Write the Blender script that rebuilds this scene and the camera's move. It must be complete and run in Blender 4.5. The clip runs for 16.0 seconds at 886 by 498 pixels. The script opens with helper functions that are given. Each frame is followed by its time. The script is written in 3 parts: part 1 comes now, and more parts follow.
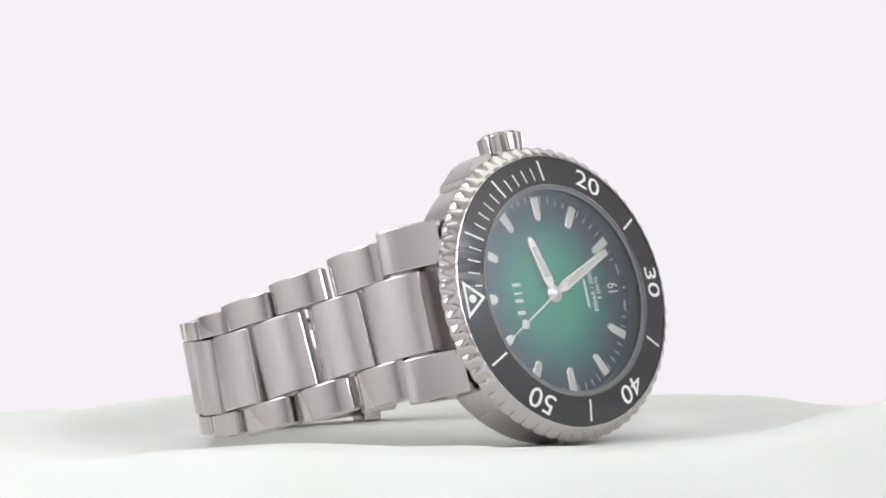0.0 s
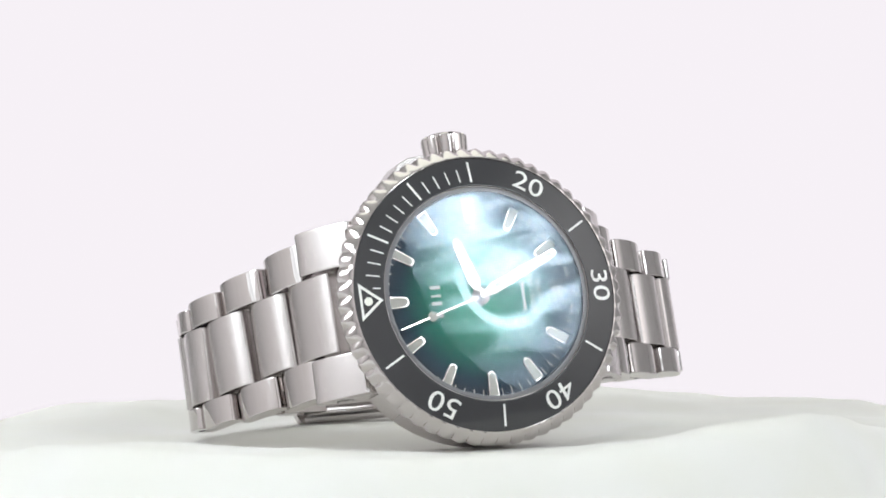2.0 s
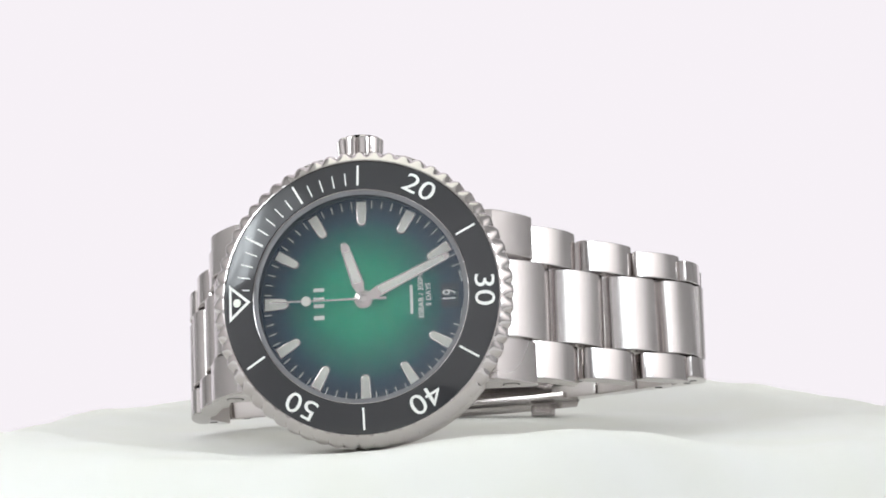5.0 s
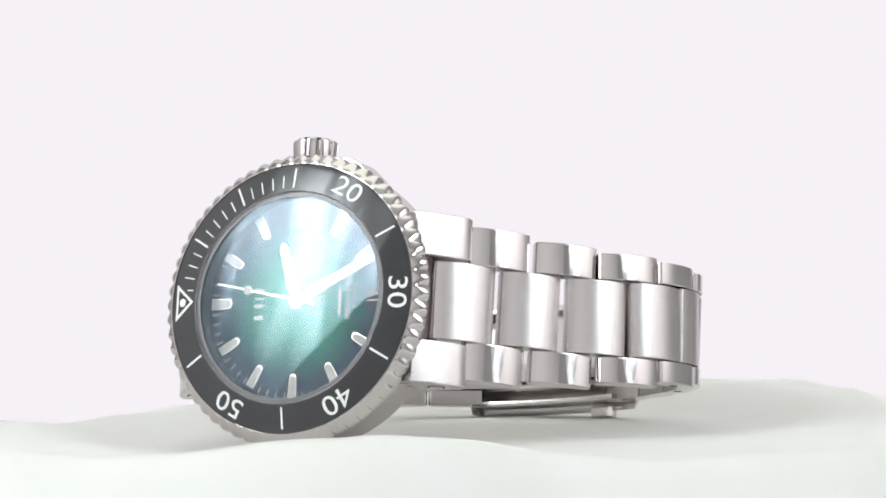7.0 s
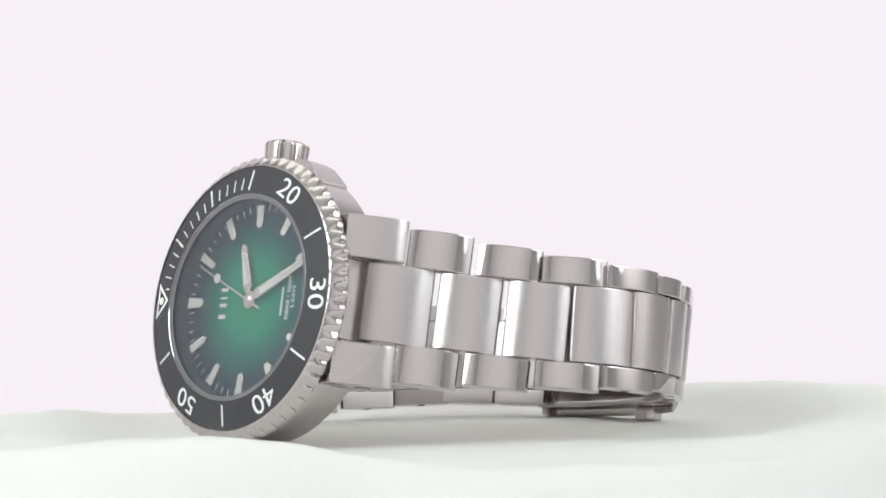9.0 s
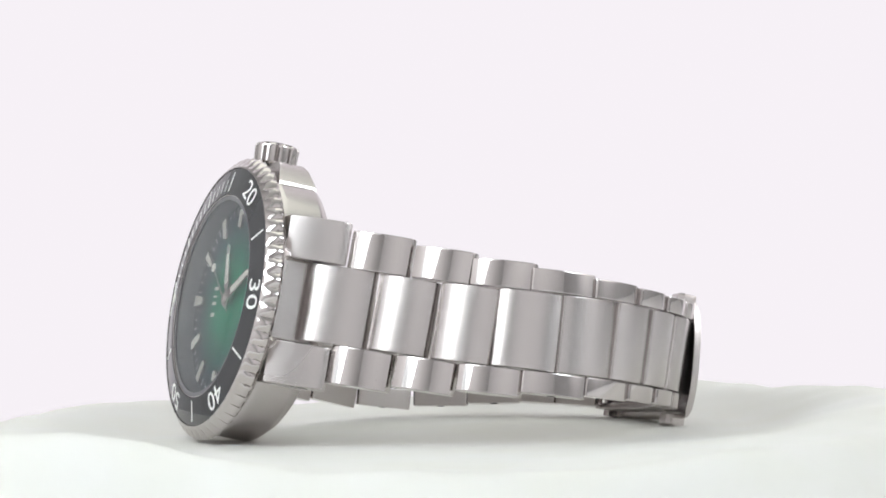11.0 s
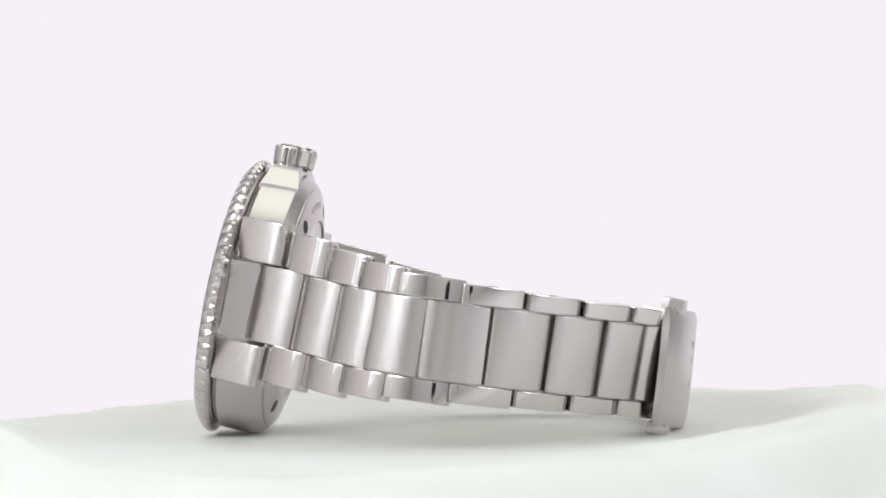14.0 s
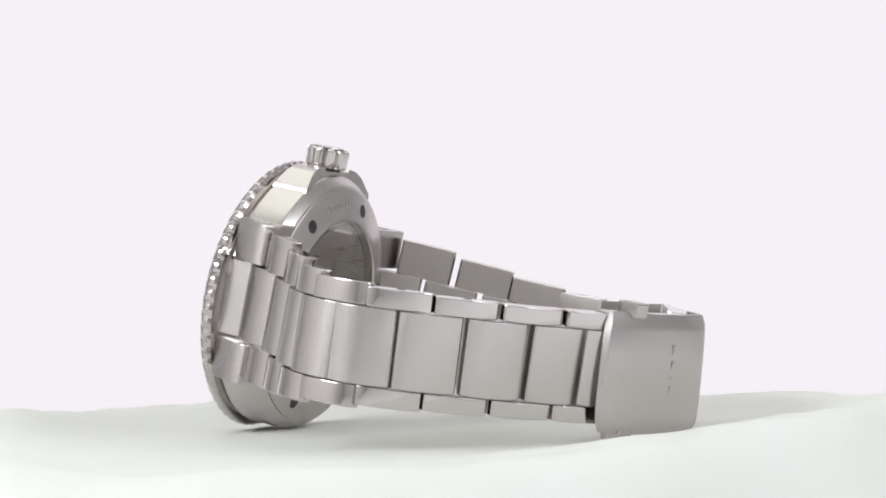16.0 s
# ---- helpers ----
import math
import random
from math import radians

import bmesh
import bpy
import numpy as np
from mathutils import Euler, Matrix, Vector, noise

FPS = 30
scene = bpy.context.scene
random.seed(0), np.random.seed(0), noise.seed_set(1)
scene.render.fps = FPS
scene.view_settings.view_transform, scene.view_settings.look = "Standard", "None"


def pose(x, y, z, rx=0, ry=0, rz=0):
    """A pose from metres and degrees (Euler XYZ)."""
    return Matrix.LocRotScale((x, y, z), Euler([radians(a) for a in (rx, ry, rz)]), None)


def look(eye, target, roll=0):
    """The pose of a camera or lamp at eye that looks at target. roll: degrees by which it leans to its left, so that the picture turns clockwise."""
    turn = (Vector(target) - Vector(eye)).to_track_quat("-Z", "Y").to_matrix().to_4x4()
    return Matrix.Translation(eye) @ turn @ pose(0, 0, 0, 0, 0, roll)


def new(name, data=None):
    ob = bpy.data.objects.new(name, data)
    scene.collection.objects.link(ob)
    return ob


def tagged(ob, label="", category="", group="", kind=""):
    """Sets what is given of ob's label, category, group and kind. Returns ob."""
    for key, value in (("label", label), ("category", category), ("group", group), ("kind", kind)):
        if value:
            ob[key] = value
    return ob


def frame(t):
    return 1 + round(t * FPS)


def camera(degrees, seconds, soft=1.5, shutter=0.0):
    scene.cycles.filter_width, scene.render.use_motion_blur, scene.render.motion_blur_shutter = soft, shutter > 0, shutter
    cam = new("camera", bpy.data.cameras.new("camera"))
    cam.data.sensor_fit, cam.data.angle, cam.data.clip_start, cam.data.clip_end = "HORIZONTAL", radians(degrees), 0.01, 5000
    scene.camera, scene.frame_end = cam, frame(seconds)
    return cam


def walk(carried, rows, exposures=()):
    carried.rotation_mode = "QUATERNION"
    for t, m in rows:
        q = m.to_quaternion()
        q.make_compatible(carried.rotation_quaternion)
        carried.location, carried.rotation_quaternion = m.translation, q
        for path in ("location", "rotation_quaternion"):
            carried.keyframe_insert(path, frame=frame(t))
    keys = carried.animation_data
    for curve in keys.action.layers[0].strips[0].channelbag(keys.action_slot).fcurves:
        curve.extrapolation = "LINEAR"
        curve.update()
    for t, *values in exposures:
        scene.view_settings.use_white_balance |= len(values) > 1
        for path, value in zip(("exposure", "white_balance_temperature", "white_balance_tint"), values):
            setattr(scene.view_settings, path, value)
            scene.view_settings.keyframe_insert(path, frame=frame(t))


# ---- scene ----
MM = 0.001
GROUND = 32.3   # height of the lens's level above the cloth, mm

# ---- camera: stands still in front of a slowly turning table ----
cam = camera(17.139, 16.0, soft=1.8)
EYE = Vector((0.41, -454.62, GROUND)) * MM
AIM = EYE + Vector((0, math.cos(radians(-0.5061)), math.sin(radians(-0.5061))))
walk(cam, [(0.0, look(EYE, AIM, -1.593)), (16.0, look(EYE, AIM, -1.593))])

# ---- light: a top light, two glowing soft boxes, a white tent with glow painted on its walls ----
world = bpy.data.worlds.new("world")
scene.world = world
world.use_nodes = True
world.node_tree.nodes["Background"].inputs["Color"].default_value = (0.80, 0.82, 0.84, 1)
world.node_tree.nodes["Background"].inputs["Strength"].default_value = 0.25
scene.view_settings.exposure = 0.0


def soft_box(name, azimuth, elevation, distance, width, height, watts, colour=(1, 1, 1)):
    """azimuth: degrees from the lens's side of the table, positive to the right."""
    a, e = radians(azimuth), radians(elevation)
    at = Vector((math.sin(a) * math.cos(e), -math.cos(a) * math.cos(e), math.sin(e))) * distance
    data = bpy.data.lights.new(name, "AREA")
    data.shape, data.size, data.size_y, data.energy, data.color = "RECTANGLE", width, height, watts, colour
    ob = new(name, data)
    ob.matrix_world = look(at, (0, 0, 0.02))
    return ob


soft_box("top_light", 160, 80, 0.70, 0.60, 0.50, 0.76, (0.955, 1.0, 0.885))

# ---- materials ----


def material(name, colour, rough=0.5, metal=0.0, **more):
    m = bpy.data.materials.new(name)
    m.use_nodes = True
    b = m.node_tree.nodes["Principled BSDF"]
    b.inputs["Base Color"].default_value = (*colour, 1)
    b.inputs["Roughness"].default_value = rough
    b.inputs["Metallic"].default_value = metal
    for key, value in more.items():
        b.inputs[key.replace("_", " ")].default_value = value
    return m


def node(m, kind, **inputs):
    n = m.node_tree.nodes.new(kind)
    for key, value in inputs.items():
        n.inputs[key.replace("_", " ")].default_value = value
    return n


def grain(m, scale, bump, rough=None, tint=None, space="Object", detail=3.0, distance=0.00002):
    """Noise stretched by scale (per metre, x y z) as relief and as variation of gloss and colour."""
    links, b = m.node_tree.links, m.node_tree.nodes["Principled BSDF"]
    co, mp = node(m, "ShaderNodeTexCoord"), node(m, "ShaderNodeMapping", Scale=scale)
    nz = node(m, "ShaderNodeTexNoise", Scale=1.0, Detail=detail)
    links.new(co.outputs[space], mp.inputs["Vector"])
    links.new(mp.outputs["Vector"], nz.inputs["Vector"])
    if bump:
        bp = node(m, "ShaderNodeBump", Strength=bump, Distance=distance)
        links.new(nz.outputs["Fac"], bp.inputs["Height"])
        links.new(bp.outputs["Normal"], b.inputs["Normal"])
    if rough:
        r = node(m, "ShaderNodeMapRange", From_Min=0.3, From_Max=0.7, To_Min=rough[0], To_Max=rough[1])
        links.new(nz.outputs["Fac"], r.inputs["Value"])
        links.new(r.outputs["Result"], b.inputs["Roughness"])
    if tint:
        mx = m.node_tree.nodes.new("ShaderNodeMix")
        mx.data_type = "RGBA"
        mx.inputs["A"].default_value, mx.inputs["B"].default_value = (*tint[0], 1), (*tint[1], 1)
        r = node(m, "ShaderNodeMapRange", From_Min=0.3, From_Max=0.7)
        links.new(nz.outputs["Fac"], r.inputs["Value"])
        links.new(r.outputs["Result"], mx.inputs["Factor"])
        links.new(mx.outputs["Result"], b.inputs["Base Color"])
    return m


STEEL = (0.565, 0.53, 0.52)
polished = grain(material("polished_steel", STEEL, 0.05, 1.0), (900, 900, 900), 0, (0.035, 0.065))
brushed = grain(material("brushed_steel", STEEL, 0.28, 1.0), (25, 25, 25), 0, (0.25, 0.275), None, "Object", 0.0)
satin = grain(material("satin_steel", STEEL, 0.28, 1.0), (40, 40, 40), 0, (0.25, 0.275), None, "Object", 0.0)
inner_steel = grain(material("inner_steel", (0.56, 0.525, 0.508), 0.36, 1.0), (45, 2600, 45), 0, (0.32, 0.40), None, "Object", 2.0)
ceramic = grain(material("grey_ceramic", (0.042, 0.042, 0.045), 0.10), (3000, 3000, 3000), 0, (0.035, 0.055))
white_paint = material("white_paint", (0.80, 0.80, 0.78), 0.45)
lume = grain(material("lume", (0.78, 0.78, 0.72), 0.5), (6000, 6000, 6000), 0.1, None, ((0.74, 0.74, 0.68), (0.82, 0.82, 0.77)))
dark_gap = material("dark_recess", (0.02, 0.02, 0.02), 0.6)
glass = material("sapphire_glass", (1, 1, 1), 0.0, 0.0, Transmission_Weight=1.0, IOR=1.52)



def sunburst():
    """Green in the middle, dark blue at the rim, with fine rays from the centre."""
    m = material("green_sunburst", (0.0, 0.2, 0.08), 0.45, 0.25, Specular_IOR_Level=0.15)
    links, b = m.node_tree.links, m.node_tree.nodes["Principled BSDF"]
    co = node(m, "ShaderNodeTexCoord")
    flat_co = node(m, "ShaderNodeVectorMath")
    flat_co.operation = "MULTIPLY"
    flat_co.inputs[1].default_value = (1 / 0.0151, 1 / 0.0151, 0)
    links.new(co.outputs["Object"], flat_co.inputs[0])
    far = node(m, "ShaderNodeVectorMath")
    far.operation = "LENGTH"
    links.new(flat_co.outputs[0], far.inputs[0])
    ramp = node(m, "ShaderNodeValToRGB")
    stops = ramp.color_ramp.elements
    stops[0].position, stops[0].color = 0.0, (0.005, 0.35, 0.185, 1)
    stops[1].position, stops[1].color = 0.93, (0.012, 0.022, 0.045, 1)
    for at, colour in ((0.38, (0.004, 0.28, 0.16, 1)), (0.62, (0.003, 0.13, 0.10, 1)), (0.80, (0.006, 0.04, 0.065, 1))):
        stops.new(at).color = colour
    links.new(far.outputs["Value"], ramp.inputs["Fac"])
    way = node(m, "ShaderNodeVectorMath")
    way.operation = "NORMALIZE"
    links.new(flat_co.outputs[0], way.inputs[0])
    nz = node(m, "ShaderNodeTexNoise", Scale=45.0, Detail=4.0)
    links.new(way.outputs[0], nz.inputs["Vector"])
    shade = node(m, "ShaderNodeMapRange", From_Min=0.3, From_Max=0.7, To_Min=0.85, To_Max=1.15)
    links.new(nz.outputs["Fac"], shade.inputs["Value"])
    mx = node(m, "ShaderNodeVectorMath")
    mx.operation = "SCALE"
    links.new(ramp.outputs["Color"], mx.inputs[0])
    links.new(shade.outputs["Result"], mx.inputs["Scale"])
    links.new(mx.outputs[0], b.inputs["Base Color"])
    bp = node(m, "ShaderNodeBump", Strength=0.03, Distance=0.00003)
    links.new(nz.outputs["Fac"], bp.inputs["Height"])
    links.new(bp.outputs["Normal"], b.inputs["Normal"])
    return m


dial_paint = sunburst()


def painted_glow(name, spot, bright, dim, reach, colour=(1.0, 0.985, 0.99)):
    """White tent fabric with a pool of light painted as emission: brightest at the spot (metres), fading over reach."""
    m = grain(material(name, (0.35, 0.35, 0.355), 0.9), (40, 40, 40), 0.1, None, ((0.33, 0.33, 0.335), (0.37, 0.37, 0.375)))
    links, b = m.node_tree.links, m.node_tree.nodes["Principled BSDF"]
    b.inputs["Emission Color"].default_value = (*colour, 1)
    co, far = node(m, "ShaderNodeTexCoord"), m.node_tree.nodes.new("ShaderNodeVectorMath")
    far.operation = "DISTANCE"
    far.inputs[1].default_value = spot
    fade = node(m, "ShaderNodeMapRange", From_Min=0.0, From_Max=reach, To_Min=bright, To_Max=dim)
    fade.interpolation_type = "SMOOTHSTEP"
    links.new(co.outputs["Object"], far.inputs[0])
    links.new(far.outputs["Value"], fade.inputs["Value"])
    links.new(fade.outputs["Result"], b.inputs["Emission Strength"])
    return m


def soft_box_front(name, peak, edge, half, hot, colour, streak, ring=None):
    """Crumpled white front cloth of a soft box: brightest near the lamp behind it, in soft streaks, with the dish's rim."""
    m = grain(material(name, (0.35, 0.35, 0.355), 0.9), (40, 40, 40), 0.1, None, ((0.33, 0.33, 0.335), (0.37, 0.37, 0.375)))
    links, b = m.node_tree.links, m.node_tree.nodes["Principled BSDF"]
    b.inputs["Emission Color"].default_value = (*colour, 1)
    co, mp = node(m, "ShaderNodeTexCoord"), node(m, "ShaderNodeMapping", Scale=(1 / half[0], 1 / half[1], 0))
    far = m.node_tree.nodes.new("ShaderNodeVectorMath")
    far.operation = "DISTANCE"
    far.inputs[1].default_value = hot
    fade = node(m, "ShaderNodeMapRange", From_Min=0.25, From_Max=1.1, To_Min=peak, To_Max=edge)
    fade.interpolation_type = "SMOOTHSTEP"
    links.new(co.outputs["Object"], mp.inputs["Vector"])
    links.new(mp.outputs["Vector"], far.inputs[0])
    links.new(far.outputs["Value"], fade.inputs["Value"])
    turn = node(m, "ShaderNodeMapping", Scale=streak[0], Rotation=(0, 0, radians(streak[1])))
    nz = node(m, "ShaderNodeTexNoise", Scale=1.0, Detail=2.5, Distortion=0.9)
    links.new(co.outputs["Object"], turn.inputs["Vector"])
    links.new(turn.outputs["Vector"], nz.inputs["Vector"])
    crease = node(m, "ShaderNodeMapRange", From_Min=0.38, From_Max=0.62, To_Min=streak[2], To_Max=streak[3])
    crease.interpolation_type = "SMOOTHSTEP"
    links.new(nz.outputs["Fac"], crease.inputs["Value"])
    both = m.node_tree.nodes.new("ShaderNodeMath")
    both.operation = "MULTIPLY"
    links.new(fade.outputs["Result"], both.inputs[0])
    links.new(crease.outputs["Result"], both.inputs[1])
    last = both
    if ring:
        away = m.node_tree.nodes.new("ShaderNodeVectorMath")
        away.operation = "DISTANCE"
        away.inputs[1].default_value = ring[0]
        links.new(co.outputs["Object"], away.inputs[0])
        off = m.node_tree.nodes.new("ShaderNodeMath")
        off.operation = "COMPARE"
        off.inputs[1].default_value, off.inputs[2].default_value = ring[1], ring[2]
        links.new(away.outputs["Value"], off.inputs[0])
        last = m.node_tree.nodes.new("ShaderNodeMath")
        last.operation = "MULTIPLY_ADD"
        last.inputs[1].default_value = ring[3]
        toward = node(m, "ShaderNodeVectorMath")   # only the rim's lower part shows through the cloth
        toward.operation = "DOT_PRODUCT"
        toward.inputs[1].default_value = (-0.6, -0.8, 0)
        links.new(co.outputs["Object"], toward.inputs[0])
        low = node(m, "ShaderNodeMapRange", From_Min=0.035, From_Max=0.075)
        links.new(toward.outputs["Value"], low.inputs["Value"])
        arc = m.node_tree.nodes.new("ShaderNodeMath")
        arc.operation = "MULTIPLY"
        links.new(off.outputs[0], arc.inputs[0])
        links.new(low.outputs["Result"], arc.inputs[1])
        links.new(arc.outputs[0], last.inputs[0])
        links.new(both.outputs[0], last.inputs[2])
    links.new(last.outputs[0], b.inputs["Emission Strength"])
    return m


# painted pools of light, set for what steel and crystal should mirror
east_glow_fabric = painted_glow("east_glow_fabric", (0.52, -0.22, 0.28), 2.0, 0.11, 0.36, (1.0, 0.975, 0.975))
west_glow_fabric = painted_glow("west_glow_fabric", (-0.52, -0.20, 0.30), 0.75, 0.12, 0.7, (1.0, 0.965, 0.955))
top_glow_fabric = painted_glow("top_glow_fabric", (0.0, 0.1, 0.82), 0.62, 0.22, 0.9, (0.96, 1.0, 0.92))
front_glow_fabric = painted_glow("front_glow_fabric", (0.0, -0.9, 0.40), 0.66, 0.21, 0.7)
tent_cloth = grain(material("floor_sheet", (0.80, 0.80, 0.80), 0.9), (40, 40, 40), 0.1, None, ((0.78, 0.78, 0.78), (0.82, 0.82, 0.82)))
sheet = grain(material("draped_cloth", (0.81, 0.815, 0.75), 0.85), (60, 60, 60), 0.15, None, ((0.675, 0.67, 0.625), (0.695, 0.69, 0.67)))
# plain emission holds the backdrop at one flat white; nothing shines from behind
glow = bpy.data.materials.new("even_white_glow")
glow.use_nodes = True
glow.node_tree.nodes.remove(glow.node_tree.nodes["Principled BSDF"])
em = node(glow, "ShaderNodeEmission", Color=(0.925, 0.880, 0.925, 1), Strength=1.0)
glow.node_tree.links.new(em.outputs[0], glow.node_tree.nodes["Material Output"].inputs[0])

# ---- mesh helpers, all in millimetres ----


def mesh(name, bm, mat, smooth=35, inner=None):
    """Makes the mesh in metres; flat faces stay flat, bevels blend into them."""
    bmesh.ops.recalc_face_normals(bm, faces=bm.faces)
    bmesh.ops.scale(bm, vec=(MM, MM, MM), verts=bm.verts)
    bm.normal_update()
    me = bpy.data.meshes.new(name)
    limit, normals = math.cos(radians(smooth)), []
    size = {f: f.calc_area() for f in bm.faces}
    for f in bm.faces:
        f.smooth = True
        if inner and f.normal.z < -0.8:
            f.material_index = 1
        for loop in f.loops:
            n = Vector()
            for g in loop.vert.link_faces:
                if g.normal.dot(f.normal) > limit:
                    n += g.normal * size[g]
            normals.append(n.normalized() if n.length > 0 else f.normal.copy())
    bm.to_mesh(me)
    bm.free()
    me.normals_split_custom_set(normals)
    me.materials.append(mat)
    if inner:
        me.materials.append(inner)
    return me


def part(name, bm, mat, parent, label="", m=None, smooth=35):
    ob = new(name, bm if isinstance(bm, bpy.types.Mesh) else mesh(name, bm, mat, smooth))
    ob.parent = parent
    if m is not None:
        ob.matrix_basis = m
    return tagged(ob, label)


def lathe(profile, steps=96, closed=True):
    """Turns a profile of (radius, height) round z."""
    bm = bmesh.new()
    rings = []
    for k in range(steps):
        a = 2 * math.pi * k / steps
        rings.append([bm.verts.new((r * math.cos(a), r * math.sin(a), z)) for r, z in profile])
    n = len(profile)
    for k in range(steps):
        p, q = rings[k], rings[(k + 1) % steps]
        for i in range(n if closed else n - 1):
            j = (i + 1) % n
            bm.faces.new((p[i], q[i], q[j], p[j]))
    return bm


def prism(outline, low, high, bevel=0.0, segments=2, axis="z"):
    """Extrudes an outline; axis z: (x, y) outline, axis x: (y, z) outline."""
    bm = bmesh.new()
    put = (lambda a, b, c: (a, b, c)) if axis == "z" else (lambda a, b, c: (c, a, b))
    bot = [bm.verts.new(put(a, b, low)) for a, b in outline]
    top = [bm.verts.new(put(a, b, high)) for a, b in outline]
    bm.faces.new(bot[::-1])
    bm.faces.new(top)
    n = len(outline)
    for i in range(n):
        bm.faces.new((bot[i], bot[(i + 1) % n], top[(i + 1) % n], top[i]))
    bmesh.ops.recalc_face_normals(bm, faces=bm.faces)
    if bevel:
        caps = [e for e in bm.edges if len({round(v.co.z if axis == "z" else v.co.x, 4) for v in e.verts}) == 1]
        bmesh.ops.bevel(bm, geom=caps, offset=bevel, segments=segments, affect="EDGES", profile=0.5)
    return bm


def arc_points(cx, cy, r, a0, a1, n):
    return [(cx + r * math.cos(radians(a0 + (a1 - a0) * k / n)), cy + r * math.sin(radians(a0 + (a1 - a0) * k / n))) for k in range(n + 1)]


# ---- the turning table's motion ----
TURN = [(0.5 * k, 34.27 - 4.894 * k) for k in range(33)]

# ---- the tent added round the table; its walls stay out of view and glow ----


def slab(name, low, high, mat, label, category):
    """An upright or lying sheet between two corners."""
    bm = bmesh.new()
    bmesh.ops.create_cube(bm, size=1.0)
    for v in bm.verts:
        v.co = [low[k] + (v.co[k] + 0.5) * (high[k] - low[k]) for k in range(3)]
    return tagged(new(name, mesh(name, bm, mat)), label, category, "", "structure")


X0, X1, Y0, Y1, Z0, Z1, T = -520, 520, -900, 420, -40.5, 820, 3
side_glow_fabric = painted_glow("side_glow_fabric", (0.0, 0.42, 0.30), 0.30, 0.12, 0.6, (1.0, 0.96, 0.95))
slab("wall_north", (X0, Y1, Z0), (-300, Y1 + T, Z1), side_glow_fabric, "unseen white fabric tent back with painted glow", "wall")
slab("wall_north", (300, Y1, Z0), (X1, Y1 + T, Z1), side_glow_fabric, "unseen white fabric tent back with painted glow", "wall")
slab("backdrop", (-300, Y1, Z0), (300, Y1 + T, Z1), glow, "white fabric backdrop with an even glow painted in", "backdrop")
slab("wall_west", (X0 - T, Y0, Z0), (X0, Y1, Z1), west_glow_fabric, "unseen white fabric tent side with a painted pool of light", "wall")
slab("wall_east", (X1, Y0, Z0), (X1 + T, Y1, Z1), east_glow_fabric, "unseen white fabric tent side with a painted pool of light", "wall")
dark_room = grain(material("dark_room_wall", (0.03, 0.03, 0.034), 0.8), (30, 30, 30), 0.1, None, ((0.025, 0.025, 0.03), (0.036, 0.036, 0.04)))
slab("wall_beyond", (X0 - 60, Y0 - 140, Z0), (X1 + 60, Y0 - 140 + T, Z1), dark_room, "dark room wall seen through the tent's opening", "wall")


def front_half(side):
    """One half of the tent's front; between the halves a slit that widens round the lens."""
    line = [(8, Z0), (8, -10), (52, -2), (56, 40), (52, 80), (0.2, 92), (0.2, Z1), (X1, Z1), (X1, Z0)]
    bm = prism([(side * x, z) for x, z in line], 0, T)
    bmesh.ops.rotate(bm, cent=(0, 0, 0), matrix=Matrix.Rotation(radians(90), 3, "X"), verts=bm.verts)
    bmesh.ops.translate(bm, vec=(0, Y0, 0), verts=bm.verts)
    return tagged(new("wall_south", mesh("wall_south", bm, front_glow_fabric)), "unseen white fabric tent front with painted glow, open in a slit", "wall", "", "structure")


front_half(-1)
front_half(1)
slab("ceiling", (X0, Y0, Z1), (X1, Y1, Z1 + T), top_glow_fabric, "unseen white fabric tent top with painted glow", "ceiling")
slab("floor", (X0 - T, Y0 - T, Z0 - T), (X1 + T, Y1 + T, Z0), tent_cloth, "white floor sheet of a photo tent", "floor")

# ---- two soft boxes inside the tent ----


def soft_box_panel(name, azimuth, elevation, distance, outline, mat):
    a, e = radians(azimuth), radians(elevation)
    at = Vector((math.sin(a) * math.cos(e), -math.cos(a) * math.cos(e), math.sin(e))) * distance
    ob = new(name, mesh(name, prism(outline, 0, 12, 2.0, 2), mat))
    ob.matrix_world = look(at, (0, 0, 0.02))
    return tagged(ob, "crumpled white cloth front of a glowing soft box", "soft box", "", "structure")


soft_box_panel("soft_box_east", 49, 28, 0.54, [(x * 0.80, y) for x, y in arc_points(0, 0, 152, 0, 354, 59)],
               soft_box_front("east_box_cloth", 9.5, 1.3, (0.122, 0.152), (0.0, 0.15, 0), (0.88, 0.955, 1.0), ((9, 34, 0), 38, 0.35, 1.5), ((-0.022, -0.03, 0), 0.050, 0.005, 7.0)))
soft_box_panel("soft_box_west", -54, 29, 0.44, [(-118, -140), (-30, -140), (118, 40), (118, 130), (-118, 130)],
               soft_box_front("west_box_cloth", 15.0, 1.5, (0.118, 0.135), (-0.1, 0.2, 0), (0.90, 0.965, 1.0), ((26, 6, 0), 20, 0.48, 1.45)))

# ---- draped cloth on the turntable ----


def bump(x, y, cx, cy, sx, sy, turn=0.0):
    a = radians(turn)
    u, v = (x - cx) * math.cos(a) + (y - cy) * math.sin(a), -(x - cx) * math.sin(a) + (y - cy) * math.cos(a)
    return math.exp(-(u / sx) ** 2 - (v / sy) ** 2)


RIM_AT = (-60, -34, 0, 34, 54, 88, 122, 146, 180, 214, 240, 268)
RIM_UP = (0.0, -0.6, 0.6, 1.4, 3.0, 5.0, 2.6, 2.3, 1.2, 3.0, 3.3, 1.7)


